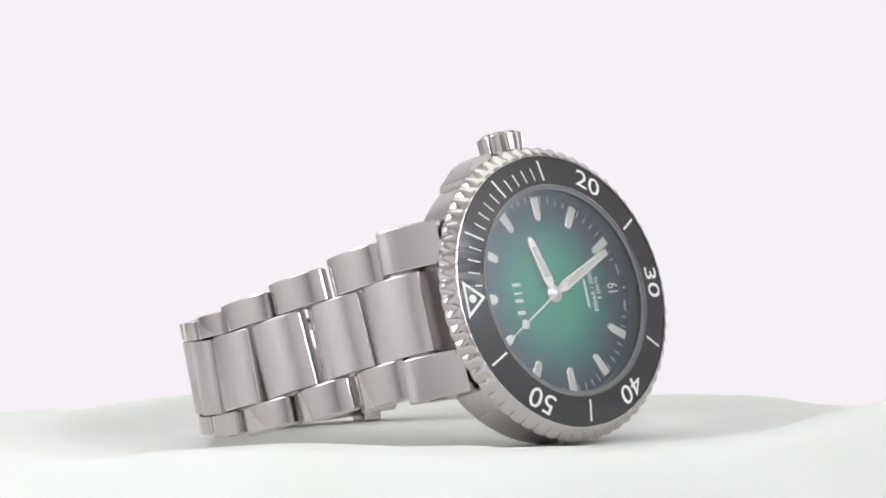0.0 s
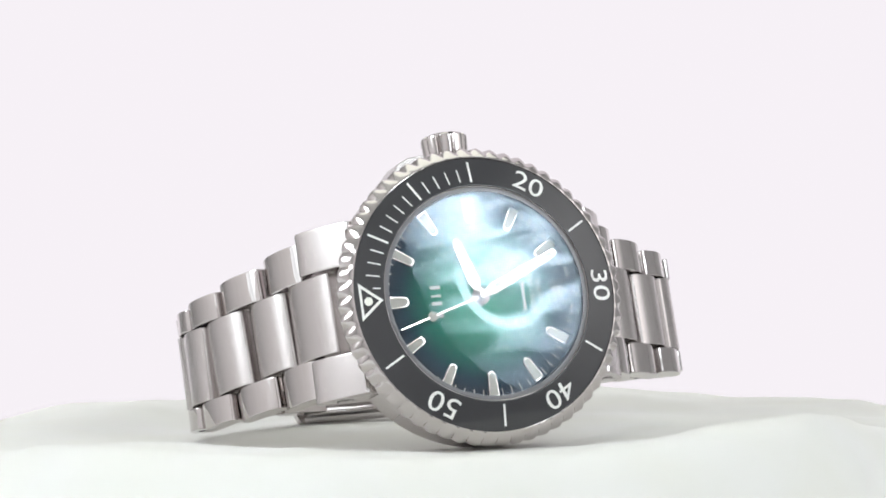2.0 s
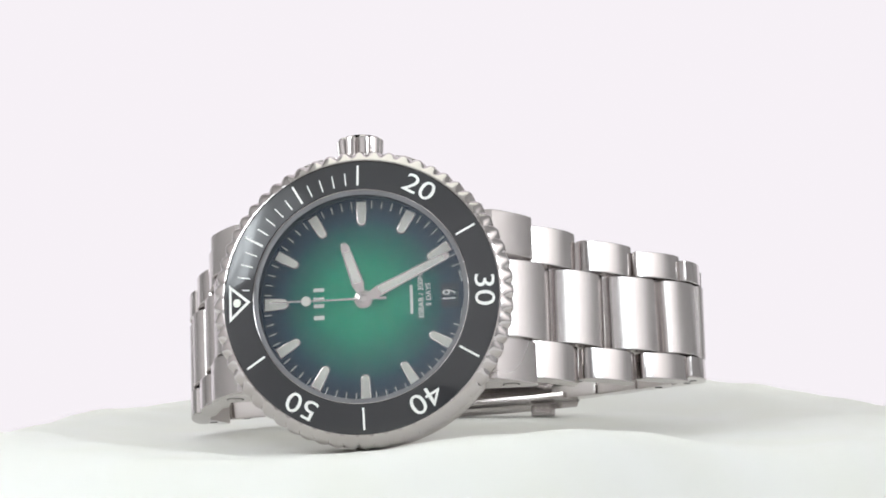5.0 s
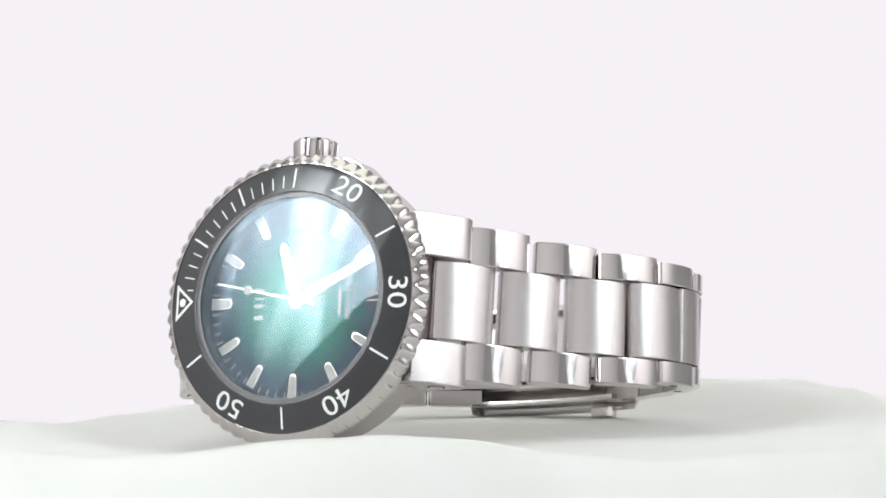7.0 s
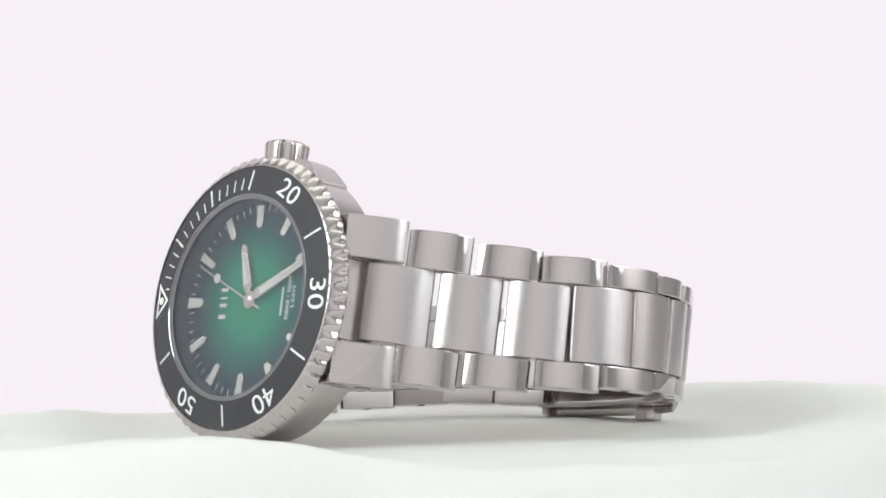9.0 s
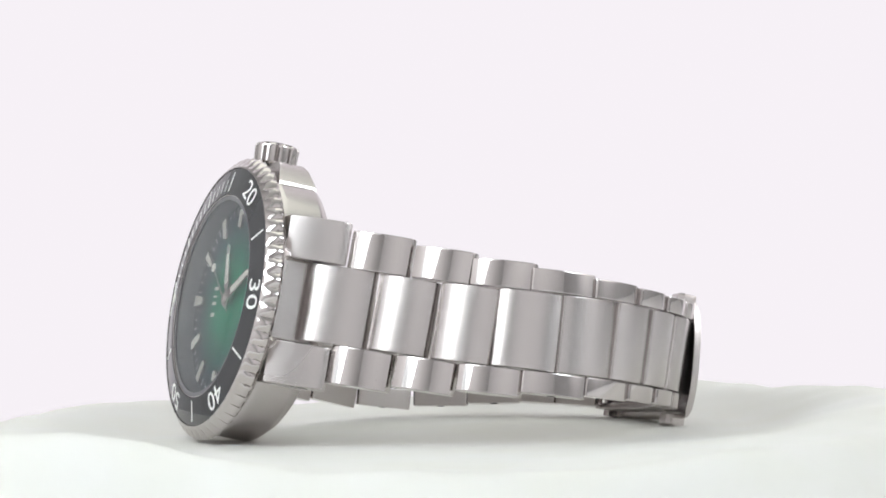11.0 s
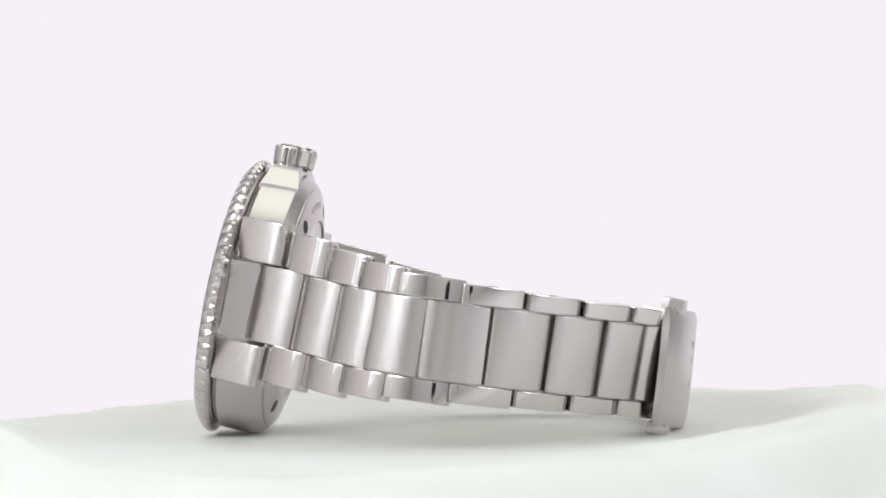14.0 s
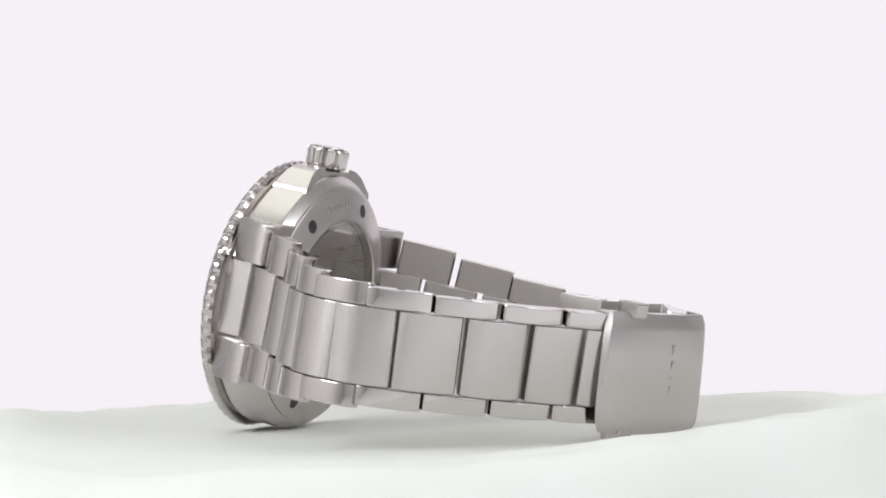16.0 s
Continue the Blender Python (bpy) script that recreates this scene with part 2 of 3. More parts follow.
def cloth_height(x, y):
    r, a = math.hypot(x, y), math.atan2(y, x)
    out = min(1.0, max(0.0, (r - 46) / 20))
    out = out * out * (3 - 2 * out)
    up = sum(float(np.interp(math.degrees(a) + d, RIM_AT, RIM_UP, period=360)) for d in (-14, -7, 0, 7, 14)) / 5
    z = -0.15 + up * out
    z += (1.3 * noise.noise((x * 0.035, y * 0.035, 1.7)) + 0.5 * noise.noise((x * 0.11, y * 0.11, 4.2))) * out
    z += 5.2 * bump(x, y, 34.5, -63.5, 25, 12.5, 29)
    z += 0.9 * bump(x, y, -2, 8, 16, 14)
    rim = 73 + 3.0 * math.sin(3 * a + 0.7) + 2 * math.sin(5 * a + 2)
    fold = 1 + 0.12 * math.sin(7 * a + 1.1) + 0.09 * math.sin(13 * a) + 0.05 * math.sin(29 * a + 0.4)
    d = max(0.0, r - rim) * fold
    drop = 1 - math.exp(-(d / 18) ** 2)
    return z * (1 - drop) - 40.2 * drop


def draped_cloth():
    bm = bmesh.new()
    rings, steps, radii = [], 180, [0.5 + 1.25 * k for k in range(100)]
    for r in radii:
        row = []
        for k in range(steps):
            a = 2 * math.pi * k / steps
            x, y = r * math.cos(a), r * math.sin(a)
            row.append(bm.verts.new((x, y, cloth_height(x, y))))
        rings.append(row)
    bm.faces.new(rings[0])
    for p, q in zip(rings, rings[1:]):
        for k in range(steps):
            bm.faces.new((p[k], p[(k + 1) % steps], q[(k + 1) % steps], q[k]))
    ob = new("draped_cloth", mesh("draped_cloth", bm, sheet, 80))
    return tagged(ob, "pale greenish white cloth draped over a turntable", "cloth", "", "structure")


cloth = draped_cloth()

# ---- the wristwatch ----
watch = tagged(new("wristwatch"), "steel diving wristwatch with green dial lying on its side", "wristwatch")
YAW, TILT, PHASE = radians(6.993), radians(12.848), radians(-1.957)
N = Vector((math.sin(YAW) * math.cos(TILT), -math.cos(YAW) * math.cos(TILT), math.sin(TILT)))
U = Vector((math.cos(YAW), math.sin(YAW), 0))
V = N.cross(U)
AX, AY = math.sin(PHASE) * U + math.cos(PHASE) * V, -math.cos(PHASE) * U + math.sin(PHASE) * V
CENTRE = Vector((-2.675, -35.229, -10.215 + GROUND)) * MM
W = Matrix(((AX.x, AY.x, N.x, CENTRE.x), (AX.y, AY.y, N.y, CENTRE.y), (AX.z, AY.z, N.z, CENTRE.z), (0, 0, 0, 1)))


def wpart(name, bm, mat, label="", smooth=35, m=None):
    return part(name, bm, mat, watch, label, W if m is None else W @ m, smooth)



def polar(r, clock):
    """A point of the face: clock in degrees clockwise from twelve."""
    return r * math.sin(radians(clock)), r * math.cos(radians(clock))


def on_face(r, clock, z, turn=True):
    x, y = polar(r, clock)
    return pose(x * MM, y * MM, z * MM, 0, 0, -clock if turn else 0)


def lettering(text, size, bold, high):
    """The text as a mesh, centred, with the built-in font."""
    cu = bpy.data.curves.new("lettering", "FONT")
    cu.body, cu.size, cu.offset, cu.extrude = text, size * MM, bold * MM, high * MM
    cu.align_x, cu.align_y, cu.resolution_u = "CENTER", "CENTER", 4
    ob = new("lettering", cu)
    me = bpy.data.meshes.new_from_object(ob.evaluated_get(bpy.context.evaluated_depsgraph_get()))
    bpy.data.objects.remove(ob)
    me.materials.clear()
    me.materials.append(white_paint)
    return me


def bar(w, h, thick, bevel=0.0):
    return prism([(-w / 2, -h / 2), (w / 2, -h / 2), (w / 2, h / 2), (-w / 2, h / 2)], 0, thick, bevel, 2)


# ---- case, lugs, crown ----


def case_body():
    bm = lathe([(19.8, -2.6), (20.3, -2.9), (20.7, -3.6), (20.8, -8.8), (20.6, -9.2), (19.5, -10.5), (19.3, -10.6), (15.5, -10.6), (15.5, -3.4), (18, -2.6)], 200)
    for v in bm.verts:   # deep slots between the lugs for the end links
        if v.co.z < -2.75 and abs(v.co.x) < 6.3 and abs(v.co.y) > 19.0:
            v.co.y = math.copysign(19.0, v.co.y)
    return bm


case = wpart("case", case_body(), satin, "brushed steel watch case", 28)


def lug(side, x0, x1):
    s = side
    out = [(12.0, -3.0), (18.9, -3.05), (20.4, -4.6), (22.0, -6.6), (23.4, -8.7), (23.9, -9.9), (23.8, -10.7), (23.0, -11.3), (19.0, -11.0), (12.0, -10.5)]
    return prism([(s * y, z) for y, z in out], x0, x1, 0.28, 2, "x")


for side in (-1, 1):
    part("lug", lug(side, 6.15, 12.5), brushed, case, "", None, 30)
    part("lug", lug(side, -12.5, -6.15), brushed, case, "", None, 30)


def screw_head(r):
    """A slotted screw head, its axis along z."""
    bm = prism(arc_points(0, 0, r, 0, 345, 23), -0.3, 0.1, 0.08)
    slot = bmesh.ops.create_cube(bm, size=1.0)["verts"]
    for v in slot:
        v.co = Vector((v.co.x * 1.5 * r, v.co.y * 0.28 * r, v.co.z * 0.06 + 0.11))
    return bm


lug_screw = mesh("lug_screw", screw_head(1.05), satin)
ring_mesh = mesh("screw_recess", prism(arc_points(0, 0, 1.25, 0, 345, 23), -0.2, 0.04), dark_gap)
for side in (-1, 1):
    for x, turn in ((12.5, 90), (-12.5, -90)):
        at = pose(x * MM, side * 0.0203, -0.0083, 0, turn, 0)
        part("screw_recess", ring_mesh, dark_gap, case, "", at)
        part("lug_screw", lug_screw, satin, case, "", at)


def crown_guard():
    out = [(15.5, -11.2), (18.2, -10.6), (20.6, -8.3), (21.5, -6.4), (21.8, -3.9), (21.3, -3.4), (21.3, 4.4), (21.8, 4.9), (21.5, 7.2), (20.6, 9.0), (18.2, 11.2), (15.5, 11.8)]
    bm = prism(out, -9.4, -3.2, 0.14, 2)
    for v in bm.verts:   # the guard narrows towards the crown
        f = min(1.0, max(0.0, (v.co.x - 18.0) / 3.8))
        v.co.z = -6.3 + (v.co.z + 6.3) * (1 - 0.36 * f)
    return bm


part("crown_guard", crown_guard(), satin, case, "", None, 25)
part("crown_tube", prism(arc_points(0, 0, 2.4, 0, 345, 23), 0, 1.6), dark_gap, case, "", pose(0.0204, 0.0005, -0.0061, 0, 90, 0))


def crown():
    """Ten broad lobes with narrow grooves, its outer edge rounded."""
    out = []
    for k in range(240):
        a = 2 * math.pi * k / 240
        f = abs((10 * k / 240) % 1.0 - 0.5) * 2   # 0 in the middle of a lobe, 1 in a groove
        dip = max(0.0, (f - 0.62) / 0.38)
        r = 3.45 - 0.10 * f * f - 0.42 * dip * dip * (3 - 2 * dip)
        out.append((r * math.cos(a), r * math.sin(a)))
    bm = prism(out, 0, 3.3, 0.55, 3)
    for v in bm.verts:
        if v.co.z < 0.6:
            v.co.x, v.co.y = v.co.x * 0.96, v.co.y * 0.96
    return bm


crown_part = wpart("crown", crown(), polished, "fluted polished steel crown", 25, pose(0.02150, 0.0005, -0.0061, 0, 90, 0))
part("crown_cap", prism(arc_points(0, 0, 2.5, 0, 352, 44), 3.2, 3.5, 0.15), satin, crown_part)

# ---- case back ----
back = wpart("case_back", lathe([(19.15, -10.3), (19.15, -10.75), (18.8, -11.0), (15.0, -12.0), (14.2, -12.1), (13.9, -11.9), (13.9, -10.3)], 128), satin, "", 28)


def on_back(clock):
    """A place on the sloping ring of the case back, facing outwards."""
    x, y = polar(16.6, clock)
    return pose(x * MM, y * MM, -0.01157, 0, 0, 90 - clock) @ pose(0, 0, 0, 0, -14.7, 0) @ pose(0, 0, 0, 180, 0, 0)


for clock in (70, 130, 190, 250, 310, 10):
    part("key_hole", prism(arc_points(0, 0, 1.05, 0, 345, 23), -0.6, 0.05), dark_gap, back, "", on_back(clock))
etched = material("etched_steel", (0.46, 0.44, 0.43), 0.4, 1.0)
engraved = mesh("engraving", bar(1.0, 0.55, 0.03), etched)
for clock in [88 + 3.6 * k for k in range(8)] + [205 + 3.6 * k for k in range(9)]:
    part("engraving", engraved, etched, back, "", on_back(clock))
wpart("back_glass", prism(arc_points(0, 0, 14.0, 0, 357, 119), -11.9, -11.5), glass).visible_shadow = False
gold = grain(material("movement_plate", (0.42, 0.39, 0.36), 0.3, 1.0), (1500, 150, 1500), 0.3, (0.25, 0.4))
wpart("movement", lathe([(0.2, -10.2), (13.8, -10.2), (13.8, -9.8), (0.2, -9.8)], 64), gold)
wpart("rotor", prism(arc_points(0, 0, 12.6, 200, 380, 40) + arc_points(0, 0, 9.6, 380, 320, 10) + arc_points(0, 0, 2.2, 320, 260, 8) + arc_points(0, 0, 9.6, 260, 200, 10), -11.0, -10.4, 0.15), polished)
wpart("rotor_bearing", lathe([(0.3, -11.2), (1.6, -11.2), (1.8, -11.0), (1.8, -10.2), (0.3, -10.2)], 32), satin)

# ---- bezel with coin-edge grip ----
GRIP = 60


def bezel_ring():
    profile = [(20.02, 0.06, 0), (20.25, 0.02, 0), (20.7, -0.3, 0.10), (21.5, -0.95, 0.62), (21.8, -1.45, 0.70), (21.8, -2.05, 0.36), (21.35, -2.5, 0.1), (20.4, -2.75, 0), (19.0, -2.75, 0), (19.0, -0.6, 0), (19.98, -0.6, 0)]
    bm, rings, steps = bmesh.new(), [], GRIP * 10
    for k in range(steps):
        a = 2 * math.pi * k / steps
        w = min(1.0, 1.15 * abs(2 * ((GRIP * a / (2 * math.pi)) % 1.0) - 1))   # notches with a rounded crest between
        w = w * (1.6 - 0.6 * w)
        rings.append([bm.verts.new(((r - 0.78 * d * (1 - w)) * math.cos(a), (r - 0.78 * d * (1 - w)) * math.sin(a), z)) for r, z, d in profile])
    n = len(profile)
    for k in range(steps):
        p, q = rings[k], rings[(k + 1) % steps]
        for i in range(n):
            bm.faces.new((p[i], q[i], q[(i + 1) % n], p[(i + 1) % n]))
    return bm


bezel = wpart("bezel", bezel_ring(), polished, "polished steel bezel with a notched edge", 28)
insert = wpart("bezel_insert", lathe([(15.72, 0.75), (15.85, 0.80), (19.80, 0.0), (19.95, -0.1), (19.95, -0.6), (15.72, -0.6)], 160), ceramic, "dark grey ceramic bezel ring")
SLOPE = 0.80 / 3.95   # the insert falls outwards


def on_insert(r, clock):
    return on_face(r, clock, (19.80 - r) * SLOPE) @ pose(0, 0, 0, -math.degrees(math.atan(SLOPE)), 0, 0)


for minute in list(range(1, 16)) + [25, 35, 45, 55]:
    five = minute % 5 == 0
    r0, r1, w = (16.2, 19.35, 0.30) if five else (16.35, 18.3, 0.17)
    if minute == 1:
        r0, r1 = 16.2, 17.3
    part("minute_mark", bar(w, r1 - r0, 0.04), white_paint, insert, "", on_insert((r0 + r1) / 2, minute * 6))
for minute, text in ((20, "20"), (30, "30"), (40, "40"), (50, "50")):
    part("numeral", lettering(text, 4.1, 0.0, 0.035), white_paint, insert, "", on_insert(17.75, minute * 6) @ Matrix.Diagonal((1.22, 1, 1, 1)))


def triangle_mark():
    bm = bmesh.new()
    outer, inner = [(-2.75, 1.45), (2.75, 1.45), (0, -1.85)], [(-1.95, 1.1), (1.95, 1.1), (0, -1.25)]
    loops = [[bm.verts.new((x, y, z)) for x, y in loop] for loop, z in ((outer, -0.1), (outer, 0.04), (inner, 0.04), (inner, -0.1))]
    for p, q in zip(loops, loops[1:] + loops[:1]):
        for k in range(3):
            bm.faces.new((p[k], p[(k + 1) % 3], q[(k + 1) % 3], q[k]))
    return bm


part("triangle_mark", triangle_mark(), white_paint, insert, "", on_insert(17.8, 0))
part("lume_pip", lathe([(0.01, 0.1), (0.55, 0.09), (0.68, -0.1), (0.01, -0.1)], 24), lume, insert, "", on_insert(18.05, 0))

# ---- crystal, inner ring, dial ----


SUNK = pose(0, 0, -0.0002)   # the dial lies deeper under the thick crystal


def crystal():
    """A domed crystal of even thickness."""
    n = 14
    rise = [(15.45 * k / n, 1.05 - 0.62 * (k / n) ** 2) for k in range(n + 1)]
    rise[0] = (0.005, 1.05)
    under = [(r, z - 0.7) for r, z in rise]
    return lathe([*under, (15.55, -0.2), (15.55, 0.36), *rise[::-1]], 128)


coated = material("coated_sapphire", (1, 1, 1), 0.0, 0.0, Transmission_Weight=1.0, IOR=1.63, Specular_Tint=(0.72, 0.87, 1.0, 1))
wpart("crystal", crystal(), coated, "domed clear sapphire crystal").visible_shadow = False
rehaut = grain(material("dark_inner_ring", (0.035, 0.045, 0.065), 0.35, 0.4), (3000, 3000, 3000), 0, (0.3, 0.4))
wpart("inner_ring", lathe([(15.70, 0.40), (15.58, 0.40), (15.56, -1.6), (15.05, -3.3), (15.05, -3.5), (15.70, -3.5)], 128), rehaut)
edge_glass = material("frosted_edge", (0.17, 0.17, 0.18), 0.25)
wpart("crystal_edge", lathe([(15.60, 0.42), (15.46, 0.47), (15.0, 0.515), (14.9, 0.50), (14.9, 0.47), (15.4, 0.40)], 128), edge_glass, "frosted bevelled edge of the crystal")
wpart("crystal_rim", lathe([(15.71, 0.55), (15.71, 0.66), (15.64, 0.70), (15.57, 0.66), (15.57, 0.42), (15.71, 0.42)], 128), polished)
dial = wpart("dial", lathe([(0.01, -2.65), (15.1, -2.65), (15.1, -3.2), (0.01, -3.2)], 128), dial_paint, "green sunburst dial fading to dark blue", m=SUNK)
tick = mesh("minute_tick", bar(0.11, 1.1, 0.03), white_paint)
for minute in range(60):
    if minute % 5 and abs(minute - 30) > 2:
        part("minute_tick", tick, white_paint, dial, "", on_face(14.1, minute * 6, -2.655))


def baton(inner, outer, half, z0, z1):
    """An applied hour marker: flat outer end, rounded inner end."""
    return prism([(half, outer), (-half, outer)] + arc_points(0, inner + 0.78 * half, 0.78 * half, 185, 355, 8), z0, z1, 0.12, 2)


frame_mesh = mesh("hour_marker", baton(10.85, 14.65, 0.86, -2.66, -2.2), polished)
lume_mesh = mesh("lume_strip", baton(11.1, 14.4, 0.66, -2.25, -2.12), lume)
for hour in range(12):
    if hour == 6:
        continue
    turn = pose(0, 0, 0, 0, 0, -30 * hour)
    if hour == 0:
        part("hour_marker", baton(10.9, 14.65, 1.02, -2.66, -2.2), polished, dial, "wide hour marker at twelve")
        part("lume_strip", baton(11.2, 14.4, 0.82, -2.25, -2.12), lume, dial)
        continue
    part("hour_marker", frame_mesh, polished, dial, "", turn)
    part("lume_strip", lume_mesh, lume, dial, "", turn)
for k, w in enumerate((0.62, 0.52, 0.28, 0.50)):
    x = (-2.25, -0.5, 0.6, 1.85)[k]
    part("maker_mark", bar(w, 1.55, 0.04, 0.01), white_paint, dial, "plain white bar", pose(x * MM, 0.0066, -0.00266))
part("model_mark", bar(4.2, 0.42, 0.03), white_paint, dial, "plain white bar", pose(-0.0003, -0.0069, -0.00266))
part("dial_text", lettering("30BAR / 300M", 1.12, 0.012, 0.01), white_paint, dial, "", pose(0.0001, -0.0083, -0.00264))
part("dial_text", lettering("5 DAYS", 1.05, 0.012, 0.01), white_paint, dial, "", pose(0.0003, -0.0094, -0.00264))
part("dial_text", lettering("SWISS", 0.62, 0.01, 0.01), white_paint, dial, "", on_face(14.45, 191, -2.64) @ pose(0, 0, 0, 0, 0, 180))
part("dial_text", lettering("MADE", 0.62, 0.01, 0.01), white_paint, dial, "", on_face(14.45, 169, -2.64) @ pose(0, 0, 0, 0, 0, 180))
part("minute_tick", bar(0.3, 0.3, 0.03), white_paint, dial, "", pose(0, -0.0147, -0.00265))
date_disc = material("date_disc", (0.012, 0.02, 0.028), 0.5)


def window_rim():
    bm = bmesh.new()
    a, b = (1.75, 1.30), (1.60, 1.15)
    loops = [[bm.verts.new((sx * w, sy * h, z)) for sx, sy in ((-1, -1), (1, -1), (1, 1), (-1, 1))] for (w, h), z in ((a, 0), (a, 0.06), (b, 0.06), (b, 0))]
    for p, q in zip(loops, loops[1:] + loops[:1]):
        for k in range(4):
            bm.faces.new((p[k], p[(k + 1) % 4], q[(k + 1) % 4], q[k]))
    return bm


part("date_window", bar(3.2, 2.3, 0.02), date_disc, dial, "dark date window", pose(0, -0.0125, -0.00265))
part("window_rim", window_rim(), date_disc, dial, "", pose(0, -0.0125, -0.00266))
part("date_numeral", lettering("19", 2.5, 0.01, 0.01), white_paint, dial, "", pose(0, -0.0125, -0.00261) @ Matrix.Diagonal((0.72, 1.12, 1, 1)))

# ---- pointers ----


def leaf(length, half, tail, z0, z1, tip=0.5):
    return prism([(-0.55, -tail), (0.55, -tail), (0.5, 0.9), (half, 2.3), (half * 0.72, length - 0.9), (tip * 0.5, length - 0.2), (0, length), (-tip * 0.5, length - 0.2), (-half * 0.72, length - 0.9), (-half, 2.3), (-0.5, 0.9)], z0, z1, 0.1, 2)


def leaf_lume(start, length, half, z0, z1):
    return prism([(-half, start), (half, start), (half * 0.7, length), (-half * 0.7, length)], z0, z1, 0.08, 2)


def hub(r, z0, z1):
    return lathe([(0.01, z1), (r - 0.15, z1), (r, z1 - 0.1), (r, z0), (0.01, z0)], 32)


hour = wpart("hour_pointer", leaf(9.0, 0.95, 0.3, -2.1, -1.95, 0.8), polished, "polished steel hour pointer with white lume", m=SUNK @ pose(0, 0, 0, 0, 0, -72.0))
part("lume_strip", leaf_lume(2.6, 7.4, 0.62, -2.0, -1.88), lume, hour)
part("hub", hub(1.35, -2.15, -1.9), polished, hour)
minute = wpart("minute_pointer", leaf(14.0, 0.85, 0.3, -1.85, -1.72, 0.8), polished, "polished steel minute pointer with white lume", m=SUNK @ pose(0, 0, 0, 0, 0, -155.2))
part("lume_strip", leaf_lume(2.7, 13.0, 0.55, -1.78, -1.66), lume, minute)
part("hub", hub(1.1, -1.9, -1.68), polished, minute)
SECOND_START = 330.6
second = wpart("second_pointer", prism([(-0.17, -3.4), (0.17, -3.4), (0.15, 0), (0.1, 13.6), (-0.1, 13.6), (-0.15, 0)], -1.64, -1.56), polished, "thin steel second pointer with round lume dot", m=SUNK @ pose(0, 0, 0, 0, 0, -SECOND_START))
part("lume_dot", hub(0.72, -1.66, -1.5), lume, second, "", pose(0, 0.0083, 0))
part("hub", hub(0.75, -1.68, -1.5), polished, second)


def spline(points, step=0.1):
    out = []
    p = [Vector(q) for q in points]
    p = [2 * p[0] - p[1], *p, 2 * p[-1] - p[-2]]
    for a, b, c, d in zip(p, p[1:], p[2:], p[3:]):
        n = max(2, int((c - b).length / step))
        for k in range(n):
            t = k / n
            out.append(0.5 * ((2 * b) + (c - a) * t + (2 * a - 5 * b + 4 * c - d) * t * t + (3 * b - a - 3 * c + d) * t ** 3))
    out.append(p[-2])
    return out


class Path:
    """The outer line of the bracelet in the watch's y, z plane, by its length from the first point."""

    def __init__(self, points, depths, shifts):
        self.p, self.depths, self.shifts = spline(points), depths, shifts
        self.s = [0.0]
        for a, b in zip(self.p, self.p[1:]):
            self.s.append(self.s[-1] + (b - a).length)

    def at(self, s):
        s = min(max(s, 0), self.s[-1])
        k = min(max(int(np.searchsorted(self.s, s)), 1), len(self.s) - 1)
        f = (s - self.s[k - 1]) / max(1e-9, self.s[k] - self.s[k - 1])
        q = self.p[k - 1].lerp(self.p[k], f)
        return Vector((float(np.interp(-q[1], self.depths, self.shifts)), q[0], q[1]))


def link_pose(path, s0, s1, side):
    a, b = path.at(s0), path.at(s1)
    t = (b - a).normalized()
    x = Vector((1, 0, 0))
    x = (x - t * x.dot(t)).normalized()
    n = x.cross(t) * side
    y = n.cross(x)
    mid = ((a + b) / 2 + path.at((s0 + s1) / 2)) / 2
    m = Matrix((x, y, n)).transposed().to_4x4()
    m.translation = mid * MM
    return m


def link_outline(length, thick, near, far, side=1):
    """Side view of a link: smoothly domed outside that falls more towards its far end, rounded ends, flat inside."""
    h, out = length / 2, []
    out += [(-h, -thick + 0.6), (-h + 0.25, -thick + 0.15), (-h + 0.7, -thick), (h - 0.7, -thick), (h - 0.25, -thick + 0.15), (h, -thick + 0.6)]
    out += [(h, -far - 0.62), (h - 0.07, -far - 0.30), (h - 0.22, -far - 0.08)]
    crest, u0, u1 = -0.12 * h, -h + 0.22, h - 0.22
    for k in range(19):
        u = u1 + (u0 - u1) * k / 18
        f = (u - crest) / ((u1 if u > crest else u0) - crest)
        out.append((u, -(far if u > crest else near) * (0.75 * f * f + 0.25 * f ** 4)))
    out += [(-h + 0.22, -near - 0.06), (-h + 0.07, -near - 0.24), (-h, -near - 0.55)]
    return out if side > 0 else [(-u, w) for u, w in out[::-1]]


SIX = Path([(-17.6, -4.2), (-20.4, -6.2), (-23.6, -10.4), (-30.6, -17.7), (-38.2, -24.0), (-45.0, -30.6), (-47.6, -39.0), (-44.8, -48.4), (-38.6, -57.0), (-31.0, -64.6), (-22, -70.5)],
           (10, 24, 35, 45, 58, 70), (0.2, -0.1, 0.4, 1.1, 2.1, 3.1))
TWELVE = Path([(18.4, -3.6), (21.4, -5.4), (23.8, -10.6), (26.9, -19.7), (31.0, -28.6), (33.1, -35.0), (33.4, -41.5), (31.0, -49.6), (26.2, -57.4), (19.5, -63.6), (11.6, -67.2), (4.0, -70.0), (-4, -72.5)],
              (10, 16, 25, 34, 45, 55, 63, 70), (0.0, -0.2, -0.7, -1.3, -0.9, 0.9, 2.5, 3.1))


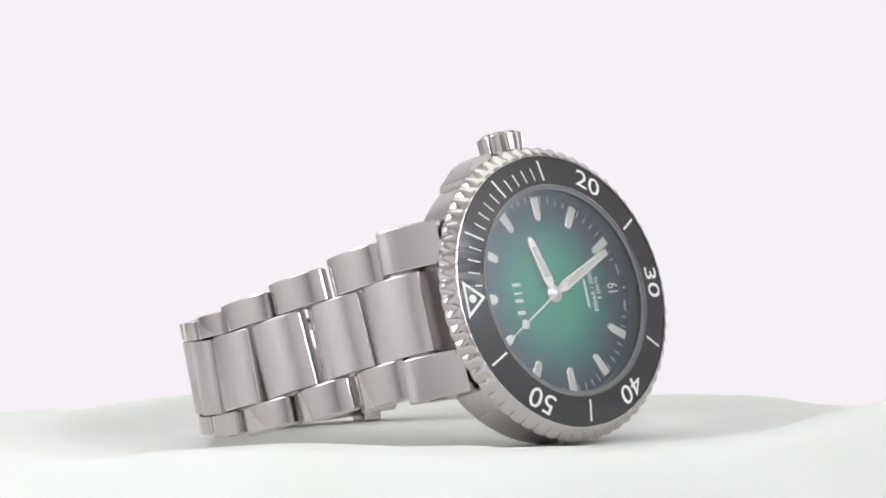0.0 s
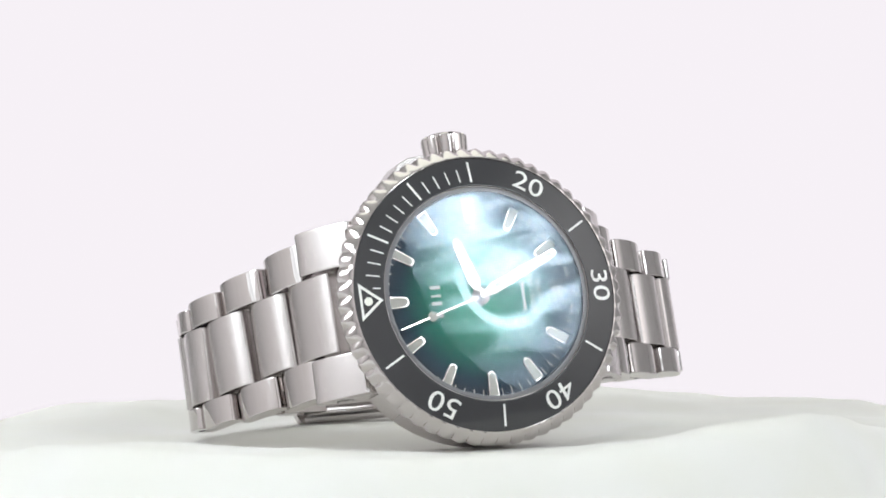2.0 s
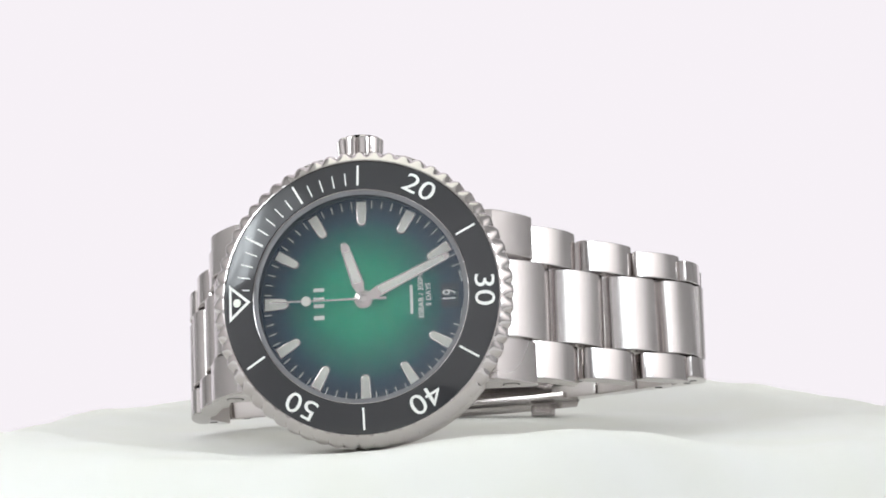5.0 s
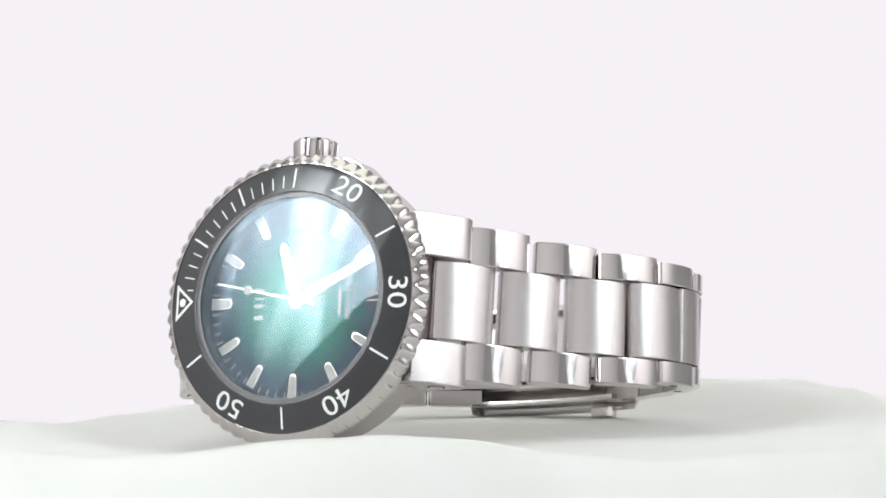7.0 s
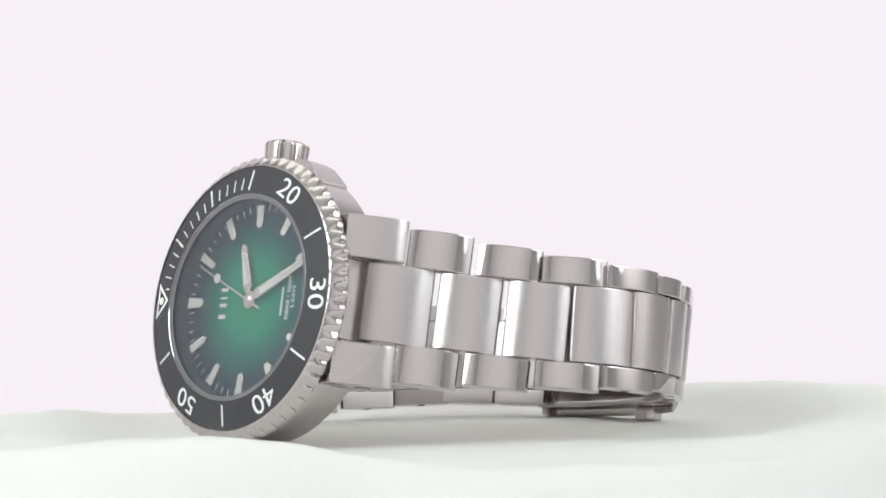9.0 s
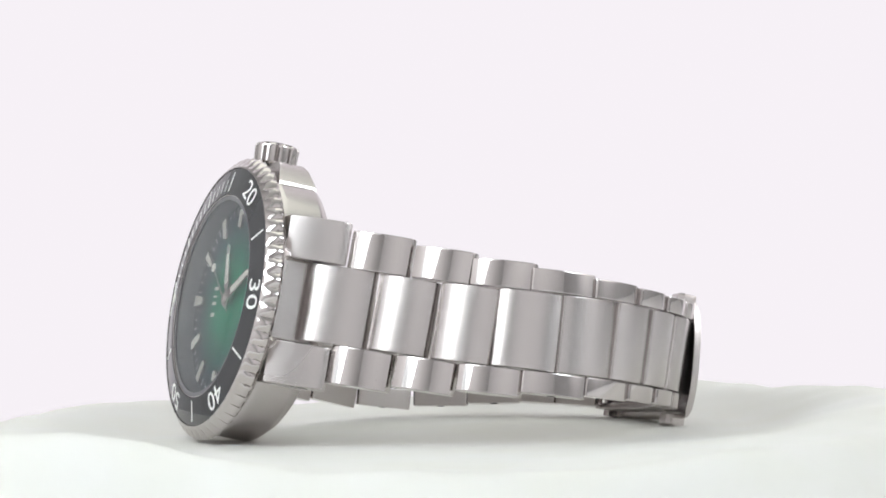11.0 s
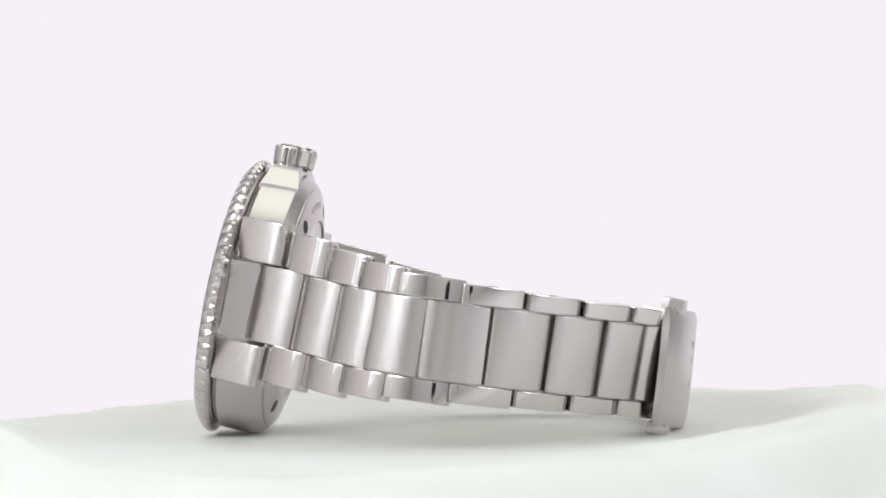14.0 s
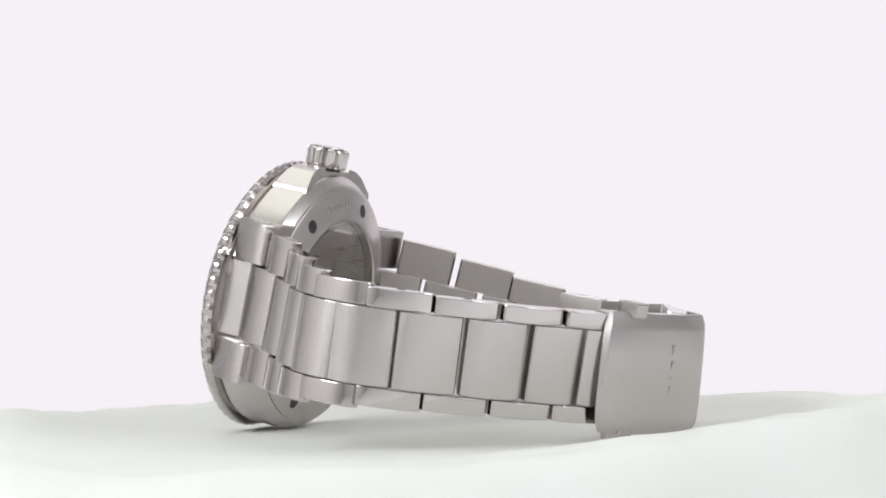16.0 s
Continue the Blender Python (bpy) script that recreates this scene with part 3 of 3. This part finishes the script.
def bracelet_side(path, start, count, side, PITCH):
    s_first = path.s[min(range(len(path.p)), key=lambda k: (path.p[k] - Vector(start)).length)]
    # near-black disc: a push pin with the link side's black reflection painted in
    pin = mesh("dark_pin_mark", prism(arc_points(0, 0, 0.62, 0, 340, 17), -0.2, 0.03), dark_gap)
    centre = mesh("centre_link", prism(link_outline(PITCH - 0.8, 3.3, 0.95, 1.35, side), -5.55, 5.55, 0.16, 2, "x"), brushed, 25, inner_steel)
    wpart("end_link", mesh("end_link", prism(link_outline(10.0, 3.6, 0.7, 1.3, side), -5.75, 5.75, 0.16, 2, "x"), brushed, 25, inner_steel), brushed, m=link_pose(path, s_first - 5.1, s_first + PITCH / 2, side))
    for k in range(count):
        s = s_first + k * PITCH
        wpart("centre_link", centre, brushed, m=link_pose(path, s + PITCH / 2, s + 1.5 * PITCH, side))
        half = float(np.interp(s - s_first, (0, 10, 20, 30, 40, 55), (11.4, 10.5, 9.7, 9.0, 8.5, 8.1)))
        for lo, hi in ((5.7, half), (-half, -5.7)):
            me = mesh("outer_link", prism(link_outline(PITCH - 0.55, 3.1, 0.7, 1.25, side), lo, hi, 0.22, 2, "x"), polished, 25, inner_steel)
            link = wpart("outer_link", me, polished, m=link_pose(path, s, s + PITCH, side))
            if 3 <= k <= 5:
                edge, turn = (hi, 90) if lo > 0 else (lo, -90)
                part("dark_pin_mark", pin, dark_gap, link, "", pose(edge * MM, 0, -0.0019, 0, turn, 0))


bracelet_side(SIX, (-23.6, -10.4), 8, -1, 10.1)
bracelet_side(TWELVE, (23.8, -10.6), 8, 1, 9.72)

# ---- folding clasp ----


def clasp_outline(lift, y0, y1, n=16):
    """The clasp's outer curve in the y, z plane, moved inwards by lift."""
    out = []
    for k in range(n + 1):
        f = k / n
        out.append((y0 + (y1 - y0) * f, -69.3 - 3.6 * f - 6.0 * f * (1 - f) + lift))
    return out


def clasp_cover():
    """A curved plate with a bowed edge where the links enter and a curled lip at the other end."""
    outer = clasp_outline(0, -25.8, 3.8) + [(4.6, -72.85), (5.2, -72.3), (5.5, -71.3), (5.5, -69.9)]
    inner = clasp_outline(1.1, -25.8, 3.2) + [(4.0, -71.65), (4.35, -71.3), (4.5, -70.7), (4.5, -69.9)]
    bm, n, rows = bmesh.new(), 14, []
    for k in range(n + 1):
        f = 2 * k / n - 1
        x = 2.85 + 8.85 * f
        slim = 0.35 if abs(f) == 1 else 0.0
        bow = 1.5 * abs(f) ** 3
        row = []
        for line, sign in ((outer, 1), (inner, -1)):
            for i, (y, z) in enumerate(line):
                share = max(0.0, 1 - i / 8)
                end = max(0.0, (i - 10) / (len(line) - 11))
                row.append(bm.verts.new((x, y + bow * share + end * (0.4 - 0.5 * f - 1.1 * abs(f) ** 6), z + sign * slim - 0.2 * (1 - f * f) - 0.8 * (1 - f))))
        rows.append(row)
    m = len(outer)
    ring = list(range(m)) + list(range(2 * m - 1, m - 1, -1))
    for p, q in zip(rows, rows[1:]):
        for a, c in zip(ring, ring[1:] + ring[:1]):
            bm.faces.new((p[a], p[c], q[c], q[a]))
    for row in (rows[0], rows[-1]):
        for i in range(m - 1):
            bm.faces.new((row[i], row[i + 1], row[m + i + 1], row[m + i]))
    return bm


clasp = wpart("clasp", clasp_cover(), satin, "brushed steel folding clasp", 40)
for x0, x1 in ((-5.2, -4.2), (10.3, 11.3)):
    part("clasp_side", prism(clasp_outline(0.9, -24.5, 4.9) + clasp_outline(4.0, -22.5, 4.2)[::-1], x0, x1, 0.2, 2, "x"), satin, clasp)
for x0, x1, low in ((-7.4, -5.4, -1.2), (10.9, 13.2, 0)):
    part("push_button", prism([(y, z + low) for y, z in [(-20.4, -71.0), (-17.0, -71.5), (-16.7, -69.3), (-17.1, -68.4), (-20.1, -67.9), (-20.7, -68.8)]], x0, x1, 0.35, 2, "x"), satin, clasp)
part("folding_blade", prism(clasp_outline(3.0, -22, 12) + clasp_outline(4.0, -22, 12)[::-1], -2.6, 8.6, 0.2, 2, "x"), polished, clasp)
part("folding_blade", prism(clasp_outline(4.6, -20, 14) + clasp_outline(5.5, -20, 14)[::-1], -1.6, 7.6, 0.2, 2, "x"), polished, clasp)
for k, h in enumerate((1.5, 1.3, 0.5, 1.2)):
    x = (6.6, 4.3, 2.4, 0.6)[k]
    low = -0.2 - 0.8 * (1 - (x - 2.85) / 8.85)
    part("maker_mark", prism([(y, z + low) for y, z in [(-8.7, -72.93), (-7.5, -73.0), (-7.5, -72.6), (-8.7, -72.5)]], x - h / 2, x + h / 2, 0.05, 1, "x"), satin, clasp, "plain raised steel bar")


def motions():
    rows = [(t, pose(0, 0, 0, 0, 0, a)) for t, a in TURN]
    walk(watch, rows)
    walk(cloth, rows)
    walk(second, [(t, W @ SUNK @ pose(0, 0, 0, 0, 0, -(SECOND_START + 6 * t))) for t in range(0, 17, 2)])


motions()
